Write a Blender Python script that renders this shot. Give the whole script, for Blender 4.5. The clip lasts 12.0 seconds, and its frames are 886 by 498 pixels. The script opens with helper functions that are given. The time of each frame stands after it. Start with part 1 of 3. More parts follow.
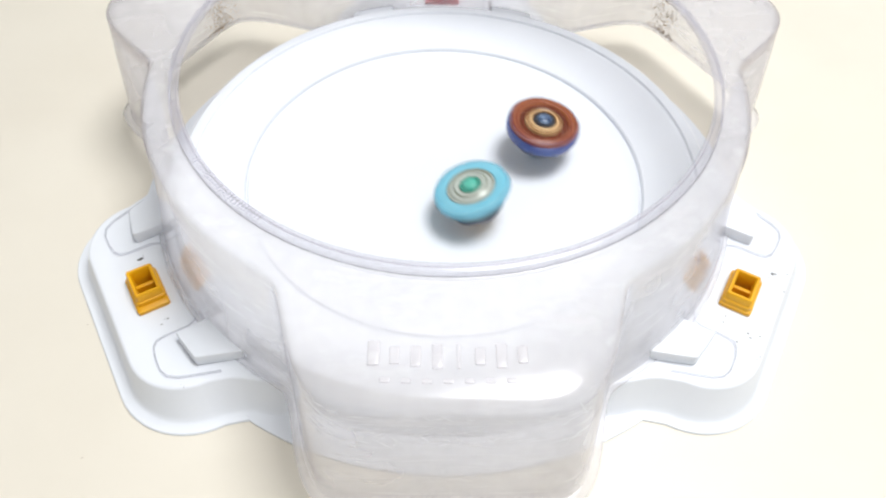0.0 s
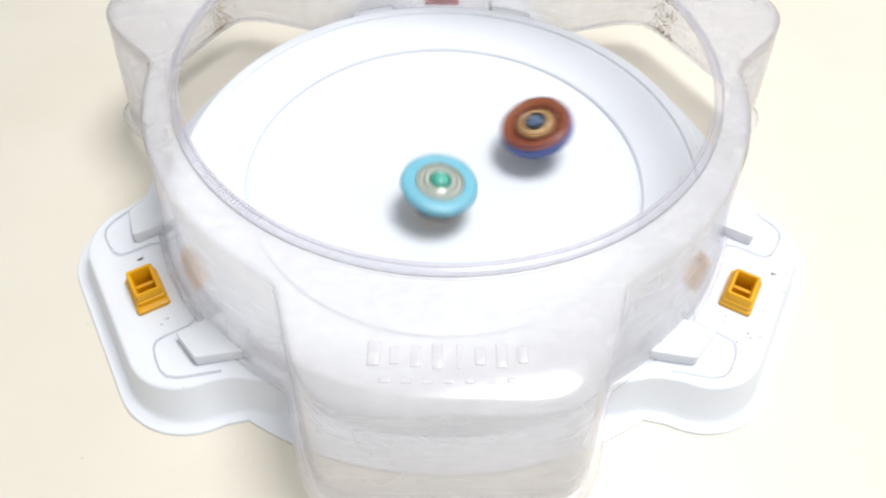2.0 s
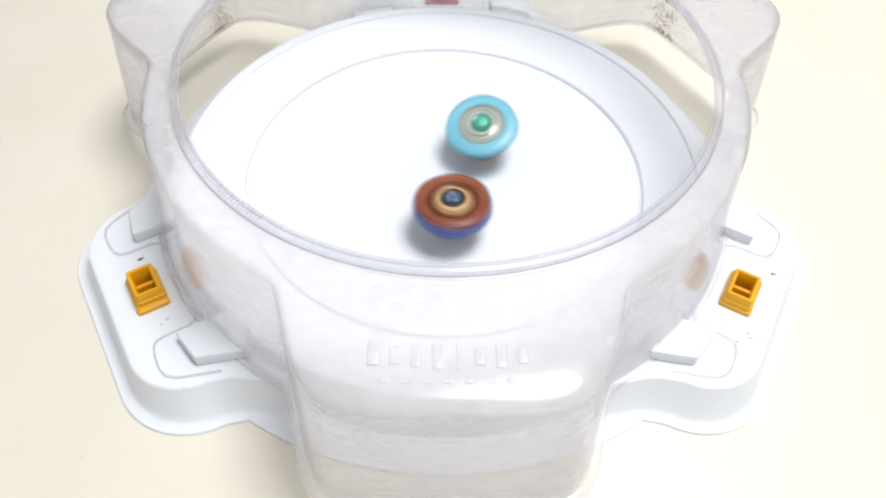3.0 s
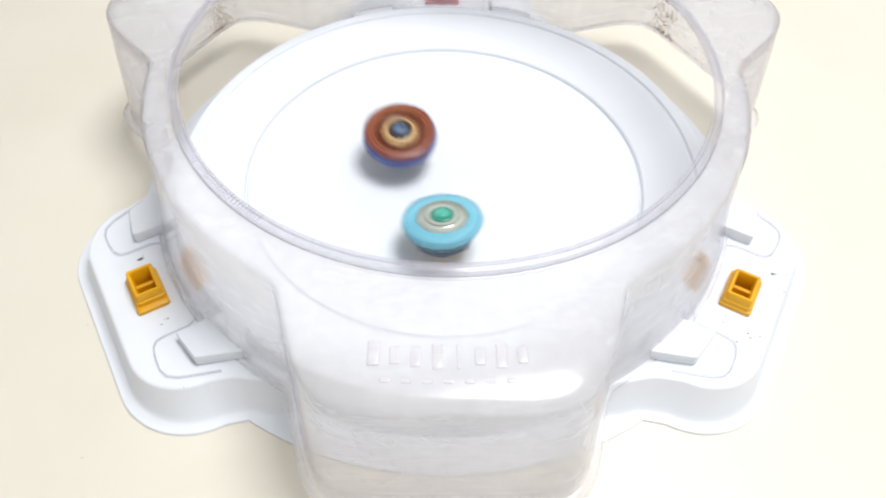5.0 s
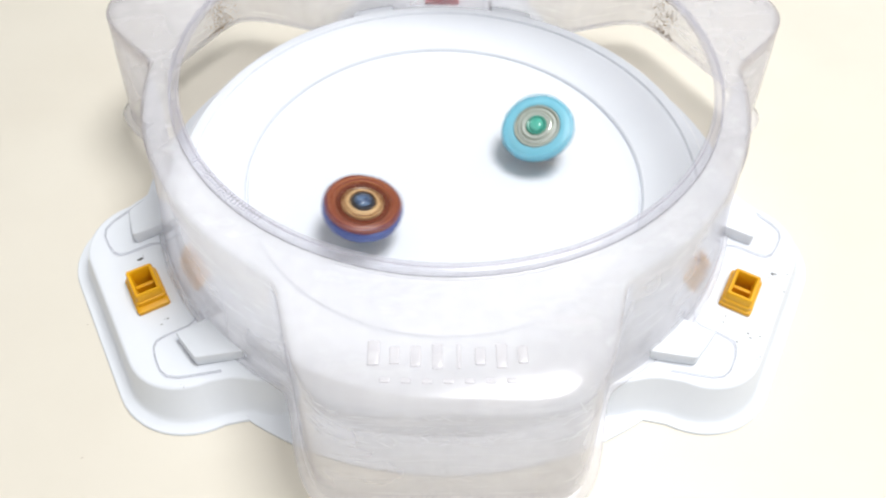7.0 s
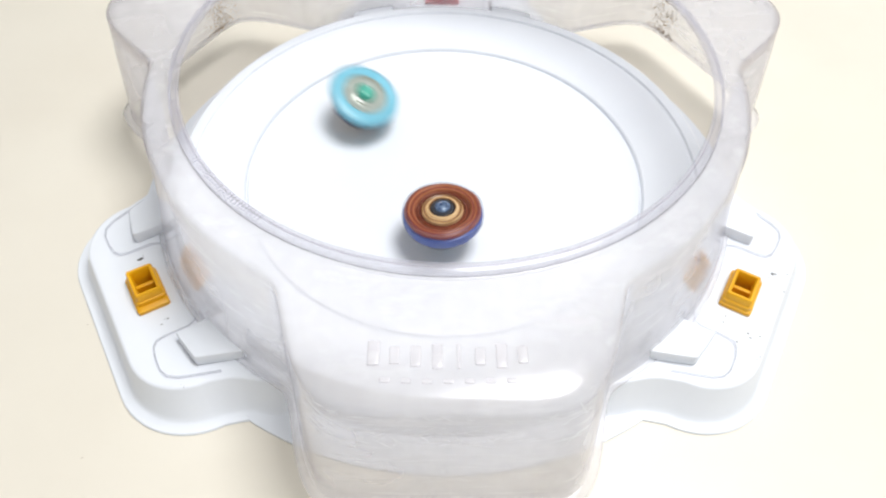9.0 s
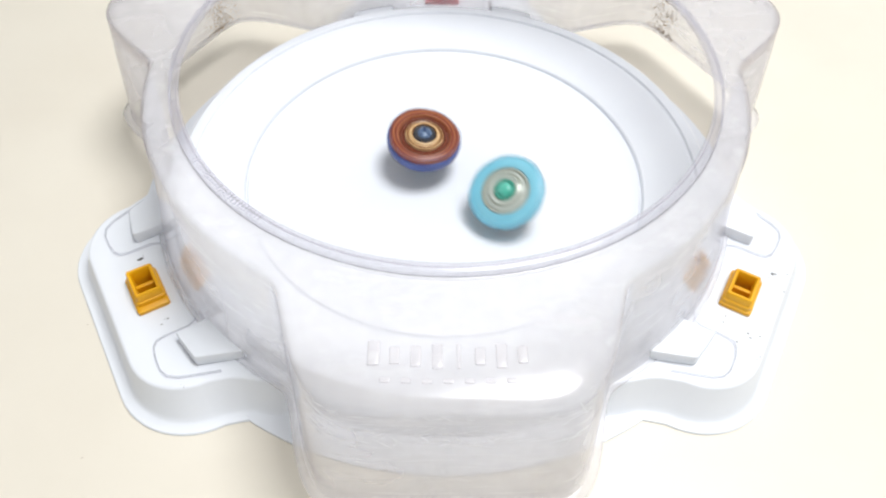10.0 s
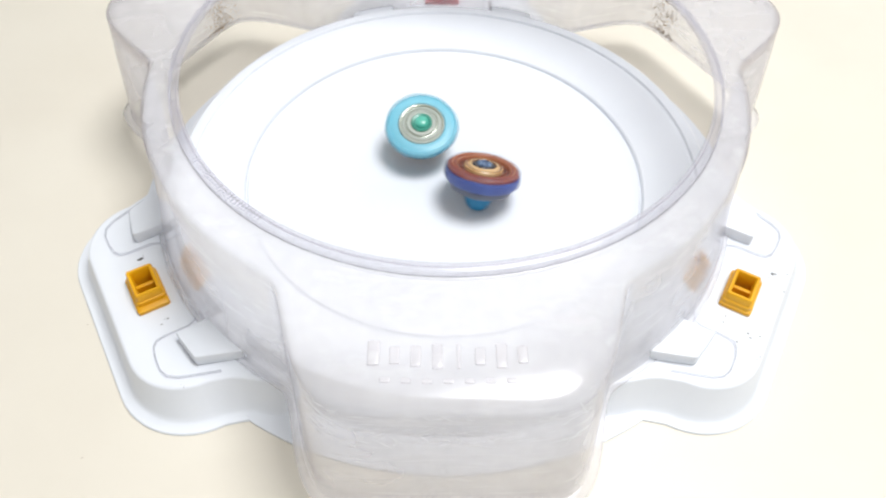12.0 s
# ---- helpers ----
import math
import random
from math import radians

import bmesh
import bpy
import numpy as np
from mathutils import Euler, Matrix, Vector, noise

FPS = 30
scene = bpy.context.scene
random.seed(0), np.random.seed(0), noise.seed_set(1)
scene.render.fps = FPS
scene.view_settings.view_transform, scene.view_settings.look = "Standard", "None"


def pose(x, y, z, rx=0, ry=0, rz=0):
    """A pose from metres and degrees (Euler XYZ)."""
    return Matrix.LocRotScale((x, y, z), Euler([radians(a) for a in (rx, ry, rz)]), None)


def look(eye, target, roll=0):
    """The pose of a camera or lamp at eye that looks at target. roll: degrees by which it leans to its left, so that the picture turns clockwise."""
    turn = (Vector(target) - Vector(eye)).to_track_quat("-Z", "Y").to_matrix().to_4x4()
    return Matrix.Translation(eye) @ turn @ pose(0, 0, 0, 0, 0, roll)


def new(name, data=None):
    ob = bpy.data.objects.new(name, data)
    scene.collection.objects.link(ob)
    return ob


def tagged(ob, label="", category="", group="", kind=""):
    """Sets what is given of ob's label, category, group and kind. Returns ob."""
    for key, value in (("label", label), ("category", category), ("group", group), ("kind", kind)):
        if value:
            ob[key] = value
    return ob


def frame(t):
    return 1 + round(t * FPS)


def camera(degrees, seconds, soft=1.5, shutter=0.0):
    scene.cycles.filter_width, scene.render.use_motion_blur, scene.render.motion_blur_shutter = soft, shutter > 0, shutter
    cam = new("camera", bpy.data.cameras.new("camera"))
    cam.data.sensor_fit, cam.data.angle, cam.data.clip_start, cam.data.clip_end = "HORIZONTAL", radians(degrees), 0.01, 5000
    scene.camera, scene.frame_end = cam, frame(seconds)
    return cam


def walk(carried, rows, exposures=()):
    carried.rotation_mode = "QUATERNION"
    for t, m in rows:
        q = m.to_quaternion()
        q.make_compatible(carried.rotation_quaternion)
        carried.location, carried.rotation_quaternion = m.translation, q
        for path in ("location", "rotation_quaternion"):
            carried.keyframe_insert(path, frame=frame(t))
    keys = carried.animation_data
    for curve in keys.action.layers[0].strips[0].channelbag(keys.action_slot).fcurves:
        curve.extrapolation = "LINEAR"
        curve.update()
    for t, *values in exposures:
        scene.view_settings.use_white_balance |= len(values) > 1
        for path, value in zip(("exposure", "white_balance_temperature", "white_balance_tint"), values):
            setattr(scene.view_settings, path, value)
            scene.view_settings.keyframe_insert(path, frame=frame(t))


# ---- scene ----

# The stadium is drawn in units of the dish's crease radius, U metres; the table top is z = 0.
U = 0.1275
LIFT = 0.17          # height of the crease over the table, in units
TURN = radians(1.8)  # how far the stadium is turned on the table

# ---- camera ----
cam = camera(60.3, 12.0, soft=2.2, shutter=0.5)
EYE, AIM = (0.00045, -0.34752, 0.37609), (0.00045, -0.06913, 0.02732)
walk(cam, [(0.0, look(EYE, AIM, 1.59)), (12.0, look(EYE, AIM, 1.59))], exposures=[(0.0, 0.0), (12.0, 0.0)])

# ---- light ----
world = bpy.data.worlds.new("room_light")
scene.world = world
world.use_nodes = True
world.node_tree.nodes["Background"].inputs["Color"].default_value = (0.95, 0.97, 1.0, 1)
world.node_tree.nodes["Background"].inputs["Strength"].default_value = 0.3


def area_lamp(name, size, power, eye, target, colour):
    data = bpy.data.lights.new(name, "AREA")
    data.shape, data.size, data.energy, data.color = "DISK", size, power, colour
    ob = new(name, data)
    ob.matrix_world = look(eye, target)
    return ob


area_lamp("ceiling_lamp_light", 0.9, 40.0, (0.5, -0.02, 1.97), (0.5, -0.02, 0), (0.97, 0.985, 1.0))


# ---- materials ----
def material(name, colour, rough=0.5, metal=0.0, spec=0.5, coat=0.0):
    m = bpy.data.materials.new(name)
    m.use_nodes = True
    b = m.node_tree.nodes["Principled BSDF"]
    b.inputs["Base Color"].default_value = (*colour, 1)
    b.inputs["Roughness"].default_value = rough
    b.inputs["Metallic"].default_value = metal
    b.inputs["Specular IOR Level"].default_value = spec
    b.inputs["Coat Weight"].default_value = coat
    return m


def node(m, kind, **values):
    n = m.node_tree.nodes.new(kind)
    for key, value in values.items():
        n.inputs[key.replace("_", " ")].default_value = value
    return n


def ramp(m, source, stops):
    n = m.node_tree.nodes.new("ShaderNodeValToRGB")
    while len(n.color_ramp.elements) < len(stops):
        n.color_ramp.elements.new(0.5)
    for e, (at, v) in zip(n.color_ramp.elements, stops):
        e.position, e.color = at, (*v, 1) if isinstance(v, tuple) else (v, v, v, 1)
    m.node_tree.links.new(source, n.inputs["Fac"])
    return n.outputs["Color"]


def mottle(m, stops, scale, detail=6.0, rough=None, bump=0.0, bump_scale=None, stretch=None):
    """Colour variation from coarse noise, roughness and relief from fine noise."""
    links, b = m.node_tree.links, m.node_tree.nodes["Principled BSDF"]
    co = node(m, "ShaderNodeTexCoord").outputs["Object"]
    if stretch:
        mp = node(m, "ShaderNodeMapping", Scale=stretch)
        links.new(co, mp.inputs["Vector"])
        co = mp.outputs["Vector"]
    n = node(m, "ShaderNodeTexNoise", Scale=scale, Detail=detail)
    links.new(co, n.inputs["Vector"])
    links.new(ramp(m, n.outputs["Fac"], stops), b.inputs["Base Color"])
    f = node(m, "ShaderNodeTexNoise", Scale=bump_scale or scale * 12, Detail=4.0)
    links.new(co, f.inputs["Vector"])
    if rough:
        links.new(ramp(m, f.outputs["Fac"], [(0.3, rough[0]), (0.7, rough[1])]), b.inputs["Roughness"])
    if bump:
        bn = node(m, "ShaderNodeBump", Strength=bump, Distance=0.0004)
        links.new(f.outputs["Fac"], bn.inputs["Height"])
        links.new(bn.outputs["Normal"], b.inputs["Normal"])
    return m


TABLE = mottle(material("cream_laminate", (0.8, 0.75, 0.64), 0.45), [(0.3, (0.775, 0.718, 0.612)), (0.7, (0.81, 0.758, 0.652))], 9.0, rough=(0.38, 0.5), bump=0.05, bump_scale=900)
WALL = mottle(material("painted_plaster", (0.8, 0.79, 0.77), 0.9), [(0.3, (0.85, 0.85, 0.85)), (0.7, (0.89, 0.89, 0.89))], 3.0, bump=0.1)
WHITE = mottle(material("white_plastic", (0.83, 0.85, 0.88), 0.38), [(0.35, (0.79, 0.815, 0.86)), (0.7, (0.825, 0.85, 0.89))], 14.0, rough=(0.32, 0.45), bump=0.04, bump_scale=700)
YELLOW = mottle(material("yellow_plastic", (0.72, 0.36, 0.01), 0.4), [(0.3, (0.74, 0.35, 0.002)), (0.7, (0.82, 0.42, 0.004))], 40.0, rough=(0.3, 0.5), bump=0.12, bump_scale=900)
RED = mottle(material("red_plastic", (0.5, 0.03, 0.05), 0.4), [(0.3, (0.45, 0.02, 0.04)), (0.7, (0.55, 0.04, 0.06))], 40.0, rough=(0.3, 0.5))
DIRT = mottle(material("dried_brown_dirt", (0.25, 0.17, 0.11), 0.9), [(0.3, (0.22, 0.15, 0.10)), (0.7, (0.46, 0.36, 0.26))], 400.0)
SCUFF = material("pale_scraped_plastic", (0.92, 0.92, 0.95), 0.5)
SCUFF.node_tree.nodes["Principled BSDF"].inputs["Alpha"].default_value = 0.4
GRIT = material("dark_grit", (0.12, 0.11, 0.1), 0.9)


def clear_plastic(name, tint, haze, haze_colour, gloss_rough, scratches):
    """Thin clear moulding: most light passes, the surface reflects, scuffs scatter a little."""
    m = bpy.data.materials.new(name)
    m.use_nodes = True
    t, links = m.node_tree, m.node_tree.links
    t.nodes.remove(t.nodes["Principled BSDF"])
    co = node(m, "ShaderNodeTexCoord").outputs["Object"]
    clear = node(m, "ShaderNodeBsdfTransparent", Color=(*tint, 1))
    dull = node(m, "ShaderNodeBsdfDiffuse", Color=(*haze_colour, 1), Roughness=0.6)
    thin = node(m, "ShaderNodeBsdfTranslucent", Color=(*haze_colour, 1))
    # Reflection is dimmed in its colour to put edge-on darkening into the plastic.
    shine = node(m, "ShaderNodeBsdfGlossy", Color=(0.76, 0.75, 0.77, 1), Roughness=gloss_rough)
    both = node(m, "ShaderNodeMixShader", Fac=0.55)
    links.new(dull.outputs[0], both.inputs[1])
    links.new(thin.outputs[0], both.inputs[2])
    soft = node(m, "ShaderNodeTexNoise", Scale=16.0, Detail=3.5, Roughness=0.55)
    mp = node(m, "ShaderNodeMapping", Scale=(24.0, 55.0, 230.0))
    links.new(co, mp.inputs["Vector"])
    links.new(co, soft.inputs["Vector"])
    fine = node(m, "ShaderNodeTexNoise", Scale=1.0, Detail=5.0)
    links.new(mp.outputs["Vector"], fine.inputs["Vector"])
    a = ramp(m, soft.outputs["Fac"], [(0.3, haze * 0.7), (0.7, haze * 1.35)])
    b = ramp(m, fine.outputs["Fac"], [(0.56, 0.0), (0.78, scratches * 0.6)])
    add = node(m, "ShaderNodeMath")
    add.operation = "ADD"
    links.new(a, add.inputs[0])
    links.new(b, add.inputs[1])
    hazy = node(m, "ShaderNodeMixShader")
    links.new(add.outputs[0], hazy.inputs["Fac"])
    links.new(clear.outputs[0], hazy.inputs[1])
    links.new(both.outputs[0], hazy.inputs[2])
    lw = node(m, "ShaderNodeLayerWeight", Blend=0.5)
    fr = node(m, "ShaderNodeMath")
    fr.operation = "POWER"
    links.new(lw.outputs["Facing"], fr.inputs[0])
    fr.inputs[1].default_value = 3.2
    fr2 = node(m, "ShaderNodeMath")
    fr2.operation = "MULTIPLY_ADD"
    links.new(fr.outputs[0], fr2.inputs[0])
    fr2.inputs[1].default_value, fr2.inputs[2].default_value = 0.62, 0.035
    bump = node(m, "ShaderNodeBump", Strength=0.010, Distance=0.0006)
    links.new(soft.outputs["Fac"], bump.inputs["Height"])
    links.new(bump.outputs["Normal"], shine.inputs["Normal"])
    out = node(m, "ShaderNodeMixShader")
    links.new(fr2.outputs[0], out.inputs["Fac"])
    links.new(hazy.outputs[0], out.inputs[1])
    links.new(shine.outputs[0], out.inputs[2])
    links.new(out.outputs[0], t.nodes["Material Output"].inputs["Surface"])
    return m


CLEAR = clear_plastic("clear_scuffed_plastic", (0.994, 0.989, 0.993), 0.30, (0.985, 0.975, 0.985), 0.16, 0.2)
# Darker tint, for the strip that paints the shell's edge shade.
EDGE_SHADE = clear_plastic("edge_shade_plastic", (0.86, 0.845, 0.86), 0.12, (0.78, 0.76, 0.79), 0.14, 0.1)
CLEAR_RIM = clear_plastic("clear_rim_plastic", (0.95, 0.945, 0.96), 0.2, (0.90, 0.89, 0.93), 0.2, 0.1)

CLEAR_FOOT = clear_plastic("clear_foot_plastic", (0.92, 0.92, 0.935), 0.06, (0.72, 0.72, 0.75), 0.2, 0.02)


# ---- building blocks ----
def part(name, bm, mat, parent=None, label="", smooth=40):
    me = bpy.data.meshes.new(name)
    bmesh.ops.recalc_face_normals(bm, faces=bm.faces)
    bm.to_mesh(me)
    bm.free()
    me.materials.append(mat)
    me.polygons.foreach_set("use_smooth", [True] * len(me.polygons))
    me.set_sharp_from_angle(angle=radians(smooth))
    ob = new(name, me)
    if parent:
        ob.parent = parent
    if label:
        tagged(ob, label)
    return ob


def thing(name, label, category, m=None, group="", kind=""):
    ob = tagged(new(name), label, category, group, kind)
    ob.empty_display_size = 0.02
    if m:
        ob.matrix_basis = m
    return ob


def loft(rings, cap_start=False, cap_end=False, closed=True):
    """A skin over rings of equal length."""
    bm = bmesh.new()
    vs = [[bm.verts.new(p) for p in ring] for ring in rings]
    n = len(rings[0])
    for a, b in zip(vs, vs[1:]):
        for i in range(n if closed else n - 1):
            j = (i + 1) % n
            bm.faces.new((a[i], a[j], b[j], b[i]))
    if cap_start:
        bm.faces.new(vs[0])
    if cap_end:
        bm.faces.new(vs[-1])
    return bm


def lathe(profile, n=64, wobble=None):
    """A turned form from (radius, height) pairs; a radius of 0 closes it. wobble(angle, radius, height) scales the radius."""
    rings = []
    for r, z in profile:
        r = max(r, 1e-5)
        ring = []
        for i in range(n):
            a = 2 * math.pi * i / n
            k = wobble(a, r, z) if wobble else 1.0
            ring.append((r * k * math.cos(a), r * k * math.sin(a), z))
        rings.append(ring)
    bm = loft(rings)
    bmesh.ops.remove_doubles(bm, verts=bm.verts, dist=2e-6)
    return bm


def block(x0, x1, y0, y1, z0, z1, bevel=0.0, taper=0.0, segments=3):
    """A box with rounded edges; taper draws its top in."""
    bm = bmesh.new()
    bmesh.ops.create_cube(bm, size=1.0)
    for v in bm.verts:
        top = v.co.z > 0
        s = taper if top else 0.0
        v.co = Vector(((x0 + s) if v.co.x < 0 else (x1 - s), (y0 + s) if v.co.y < 0 else (y1 - s), z1 if top else z0))
    if bevel:
        bmesh.ops.bevel(bm, geom=bm.edges[:], offset=bevel, segments=segments, profile=0.5, affect="EDGES")
    return bm


def prism(plan, z0, z1, bevel):
    """An upright prism over a plan in units, with rounded edges, in metres."""
    bm = bmesh.new()
    low = [bm.verts.new((x * U, y * U, z0 * U)) for x, y in plan]
    high = [bm.verts.new((x * U, y * U, z1 * U)) for x, y in plan]
    n = len(plan)
    bm.faces.new(low)
    bm.faces.new(high)
    for i in range(n):
        bm.faces.new((low[i], low[(i + 1) % n], high[(i + 1) % n], high[i]))
    bmesh.ops.recalc_face_normals(bm, faces=bm.faces)
    if bevel:
        bmesh.ops.bevel(bm, geom=bm.edges[:], offset=bevel, segments=2, profile=0.5, affect="EDGES")
    return bm


def rounded(x0, x1, y0, y1, r, n=8):
    """The corners of a rounded rectangle, anticlockwise."""
    out = []
    for cx, cy, a0 in ((x1 - r, y1 - r, 0), (x0 + r, y1 - r, 90), (x0 + r, y0 + r, 180), (x1 - r, y0 + r, 270)):
        for i in range(n + 1):
            a = radians(a0 + 90 * i / n)
            out.append((cx + r * math.cos(a), cy + r * math.sin(a)))
    return out


def polar(angle, z=0.0):
    """The pose of a wing or lobe of the stadium: x runs outwards from the dish's middle."""
    return Matrix.Translation((0, 0, z)) @ Matrix.Rotation(radians(angle) + TURN, 4, "Z")


# ---- room ----
# Unseen walls and ceiling, added to bounce the lamp's light and fill reflections.
def room():
    x0, x1, y0, y1, z0, z1, w = -1.9, 2.1, -1.8, 2.0, -0.74, 2.02, 0.1
    for name, box, label in (
            ("floor", (x0, x1, y0, y1, z0 - w, z0), "plain pale floor under the table"),
            ("ceiling", (x0, x1, y0, y1, z1, z1 + w), "unseen plain white ceiling, added to bounce light"),
            ("wall_west", (x0 - w, x0, y0, y1, z0, z1), "unseen off-white painted wall, added to bounce light"),
            ("wall_east", (x1, x1 + w, y0, y1, z0, z1), "unseen off-white painted wall, added to bounce light"),
            ("wall_south", (x0 - w, x1 + w, y0 - w, y0, z0, z1), "unseen off-white painted wall, added to bounce light"),
            ("wall_north", (x0 - w, x1 + w, y1, y1 + w, z0, z1), "unseen off-white painted wall, added to bounce light")):
        tagged(part(name, block(*box), WALL), label, name.split("_")[0], kind="structure")


def ceiling_lamp():
    """The round lamp housing on the ceiling, round the lit disc."""
    c = thing("ceiling_lamp", "round white ceiling lamp", "lamp", Matrix.Translation((0.5, -0.02, 2.02)))
    part("housing", lathe([(0.47, 0.0), (0.50, 0.0), (0.505, -0.05), (0.495, -0.06), (0.47, -0.055), (0.465, -0.03), (0.47, 0.0)], 64), WALL, c)


def table():
    t = thing("table", "cream laminate table top with a smooth pale surface", "table")
    part("tabletop", block(-0.9, 0.9, -0.6, 0.75, -0.03, 0.0, 0.003), TABLE, t)
    for x in (-0.82, 0.82):
        for y in (-0.52, 0.67):
            part("leg", block(x - 0.03, x + 0.03, y - 0.03, y + 0.03, -0.74, -0.03, 0.004), TABLE, t)


# ---- stadium base ----
WINGS, LOBES = (90, 210, 330), (30, 150, 270)


def dish(parent):
    z = lambda v: (v + LIFT) * U
    prof = [(0.0, z(-0.07))]
    for i in range(1, 25):
        r = 0.981 * i / 24
        prof.append((r * U, z(-0.07 * (1 - r * r))))
    prof += [(0.985 * U, z(-0.012)), (0.989 * U, z(-0.018)), (0.994 * U, z(-0.018)), (0.997 * U, z(-0.002)), (1.004 * U, z(0.006))]
    for i in range(1, 7):
        prof.append(((1.004 + 0.229 * i / 6) * U, z(0.006 + 0.066 * i / 6)))
    prof += [(1.238 * U, z(0.070)), (1.2475 * U, z(0.072)), (1.252 * U, z(0.084)), (1.262 * U, z(0.088)), (1.30 * U, z(0.086)), (1.316 * U, z(0.075)),
             (1.323 * U, z(0.05)), (1.372 * U, z(-0.13)), (1.382 * U, z(-0.146)), (1.40 * U, z(-0.150)), (1.525 * U, z(-0.153)), (1.535 * U, z(-0.158)), (1.535 * U, z(-0.1695)), (1.36 * U, z(-0.1695)), (1.29 * U, z(0.04)), (1.0 * U, z(-0.045)), (0.0, z(-0.12))]
    return part("dish", lathe(prof, 160), WHITE, parent, smooth=30)


def wing_plan(far, half, corner, n=12):
    """The outline of a wing: a straight outer side, round corners, and sides that spread where they meet the dish."""
    side = []
    for i in range(n + 1):
        a = radians(90 * i / n)
        side.append((far - corner + corner * math.cos(a), half - 0.012 - corner + corner * math.sin(a)))
    side += [(1.40, half + 0.004), (1.36, half + 0.018), (1.32, half + 0.042), (1.27, half + 0.085), (1.20, half + 0.145), (1.10, half + 0.15)]
    return side + [(x, -y) for x, y in reversed(side)]


def wing_base(parent, m):
    """One arm of the base: a flat plateau, a sloping skirt and a thin foot on the table."""
    rings = []
    for far, half, corner, z in ((1.684, 0.548, 0.236, 0.0), (1.693, 0.557, 0.244, -0.0015), (1.699, 0.563, 0.250, -0.006), (1.702, 0.566, 0.252, -0.014), (1.730, 0.632, 0.285, -0.125),
                                 (1.737, 0.643, 0.292, -0.142), (1.748, 0.655, 0.302, -0.152), (1.785, 0.688, 0.335, -0.157), (1.790, 0.692, 0.338, -0.162), (1.790, 0.692, 0.338, -0.169)):
        rings.append([(x * U, y * U, (z + LIFT) * U) for x, y in wing_plan(far, half, corner)])
    bm = loft(rings, False, True)
    bm.verts.ensure_lookup_table()
    rim_loop = [bm.verts[i] for i in range(len(rings[0]))]
    hole = rounded(1.482, 1.556, -0.072, 0.058, 0.008, 3)
    top = [bm.verts.new((x * U, y * U, LIFT * U)) for x, y in hole]
    low = [bm.verts.new((x * U, y * U, (LIFT - 0.13) * U)) for x, y in hole]
    edges = [bm.edges.get((a, b)) or bm.edges.new((a, b)) for ring in (rim_loop, top) for a, b in zip(ring, ring[1:] + ring[:1])]
    bmesh.ops.triangle_fill(bm, use_beauty=True, use_dissolve=False, edges=edges)
    for a, b, c, d in zip(top, top[1:] + top[:1], low[1:] + low[:1], low):
        bm.faces.new((a, b, c, d))
    bm.faces.new(low)
    ob = part("wing", bm, WHITE, parent, smooth=35)
    ob.matrix_basis = m
    for s in (-1, 1):
        plan = [(1.24, s * 0.30), (1.486, s * 0.30), (1.458, s * 0.462), (1.24, s * 0.54)]
        part("step_block", prism(plan, LIFT - 0.004, LIFT + 0.066, 0.0016), WHITE, ob)
    return ob


def clip(m, mat, label):
    """A square socket with a foot plate, open on top, with a bar across."""
    c = thing("clip", label, "clip", m, "clips on the stadium wings")
    z0 = LIFT * U + 0.0002
    plate = []
    for edge, z in ((rounded(1.4517, 1.592, -0.105, 0.105, 0.012, 3), z0), (rounded(1.4517, 1.592, -0.105, 0.105, 0.012, 3), z0 + 0.0022), (rounded(1.458, 1.586, -0.099, 0.099, 0.010, 3), z0 + 0.0028),
                    (rounded(1.482, 1.556, -0.072, 0.058, 0.008, 3), z0 + 0.0028), (rounded(1.482, 1.556, -0.072, 0.058, 0.008, 3), z0)):
        plate.append([(x * U, y * U, z) for x, y in edge])
    part("foot_plate", loft(plate + plate[:1]), mat, c)
    x0, x1, y0, y1, top = 1.462 * U, 1.576 * U, -0.090 * U, 0.068 * U, z0 + 0.0106
    rings = []
    for g, z in ((0.0014, z0 + 0.0026), (0.0012, z0 + 0.0052), (0.0003, z0 + 0.0058), (0.0, top - 0.0006), (-0.0005, top), (-0.0018, top), (-0.0022, top - 0.0006), (-0.0026, z0 - 0.001), (-0.0028, z0 - 0.0135)):
        rings.append([(x, y, z) for x, y in rounded(x0 - g, x1 + g, y0 - g, y1 + g, 0.0016 + max(g, -0.001), 4)])
    part("socket", loft(rings), mat, c)
    yc = (y0 + y1) / 2
    part("cross_bar", block(x0 + 0.002, x1 - 0.002, yc - 0.0012, yc + 0.0012, z0 - 0.006, top - 0.0042, 0.0005), mat, c)
    return c


# ---- clear cover ----
def outline(d, half, far, ring, n):
    """The radius of the cover's plan at the angle d from a lobe's axis: a square-shouldered lobe that grows out of a circle."""
    lobe = ((abs(math.cos(d)) / far) ** n + ((abs(math.sin(d)) + 0.2 * math.cos(d)) / half) ** n) ** (-1 / n) if math.cos(d) > 0 else 0.0
    k = 40.0
    return max(ring, lobe) + math.log(1 + math.exp(-k * abs(ring - lobe))) / k, 1 / (1 + math.exp(-k * (lobe - ring - 0.03)))


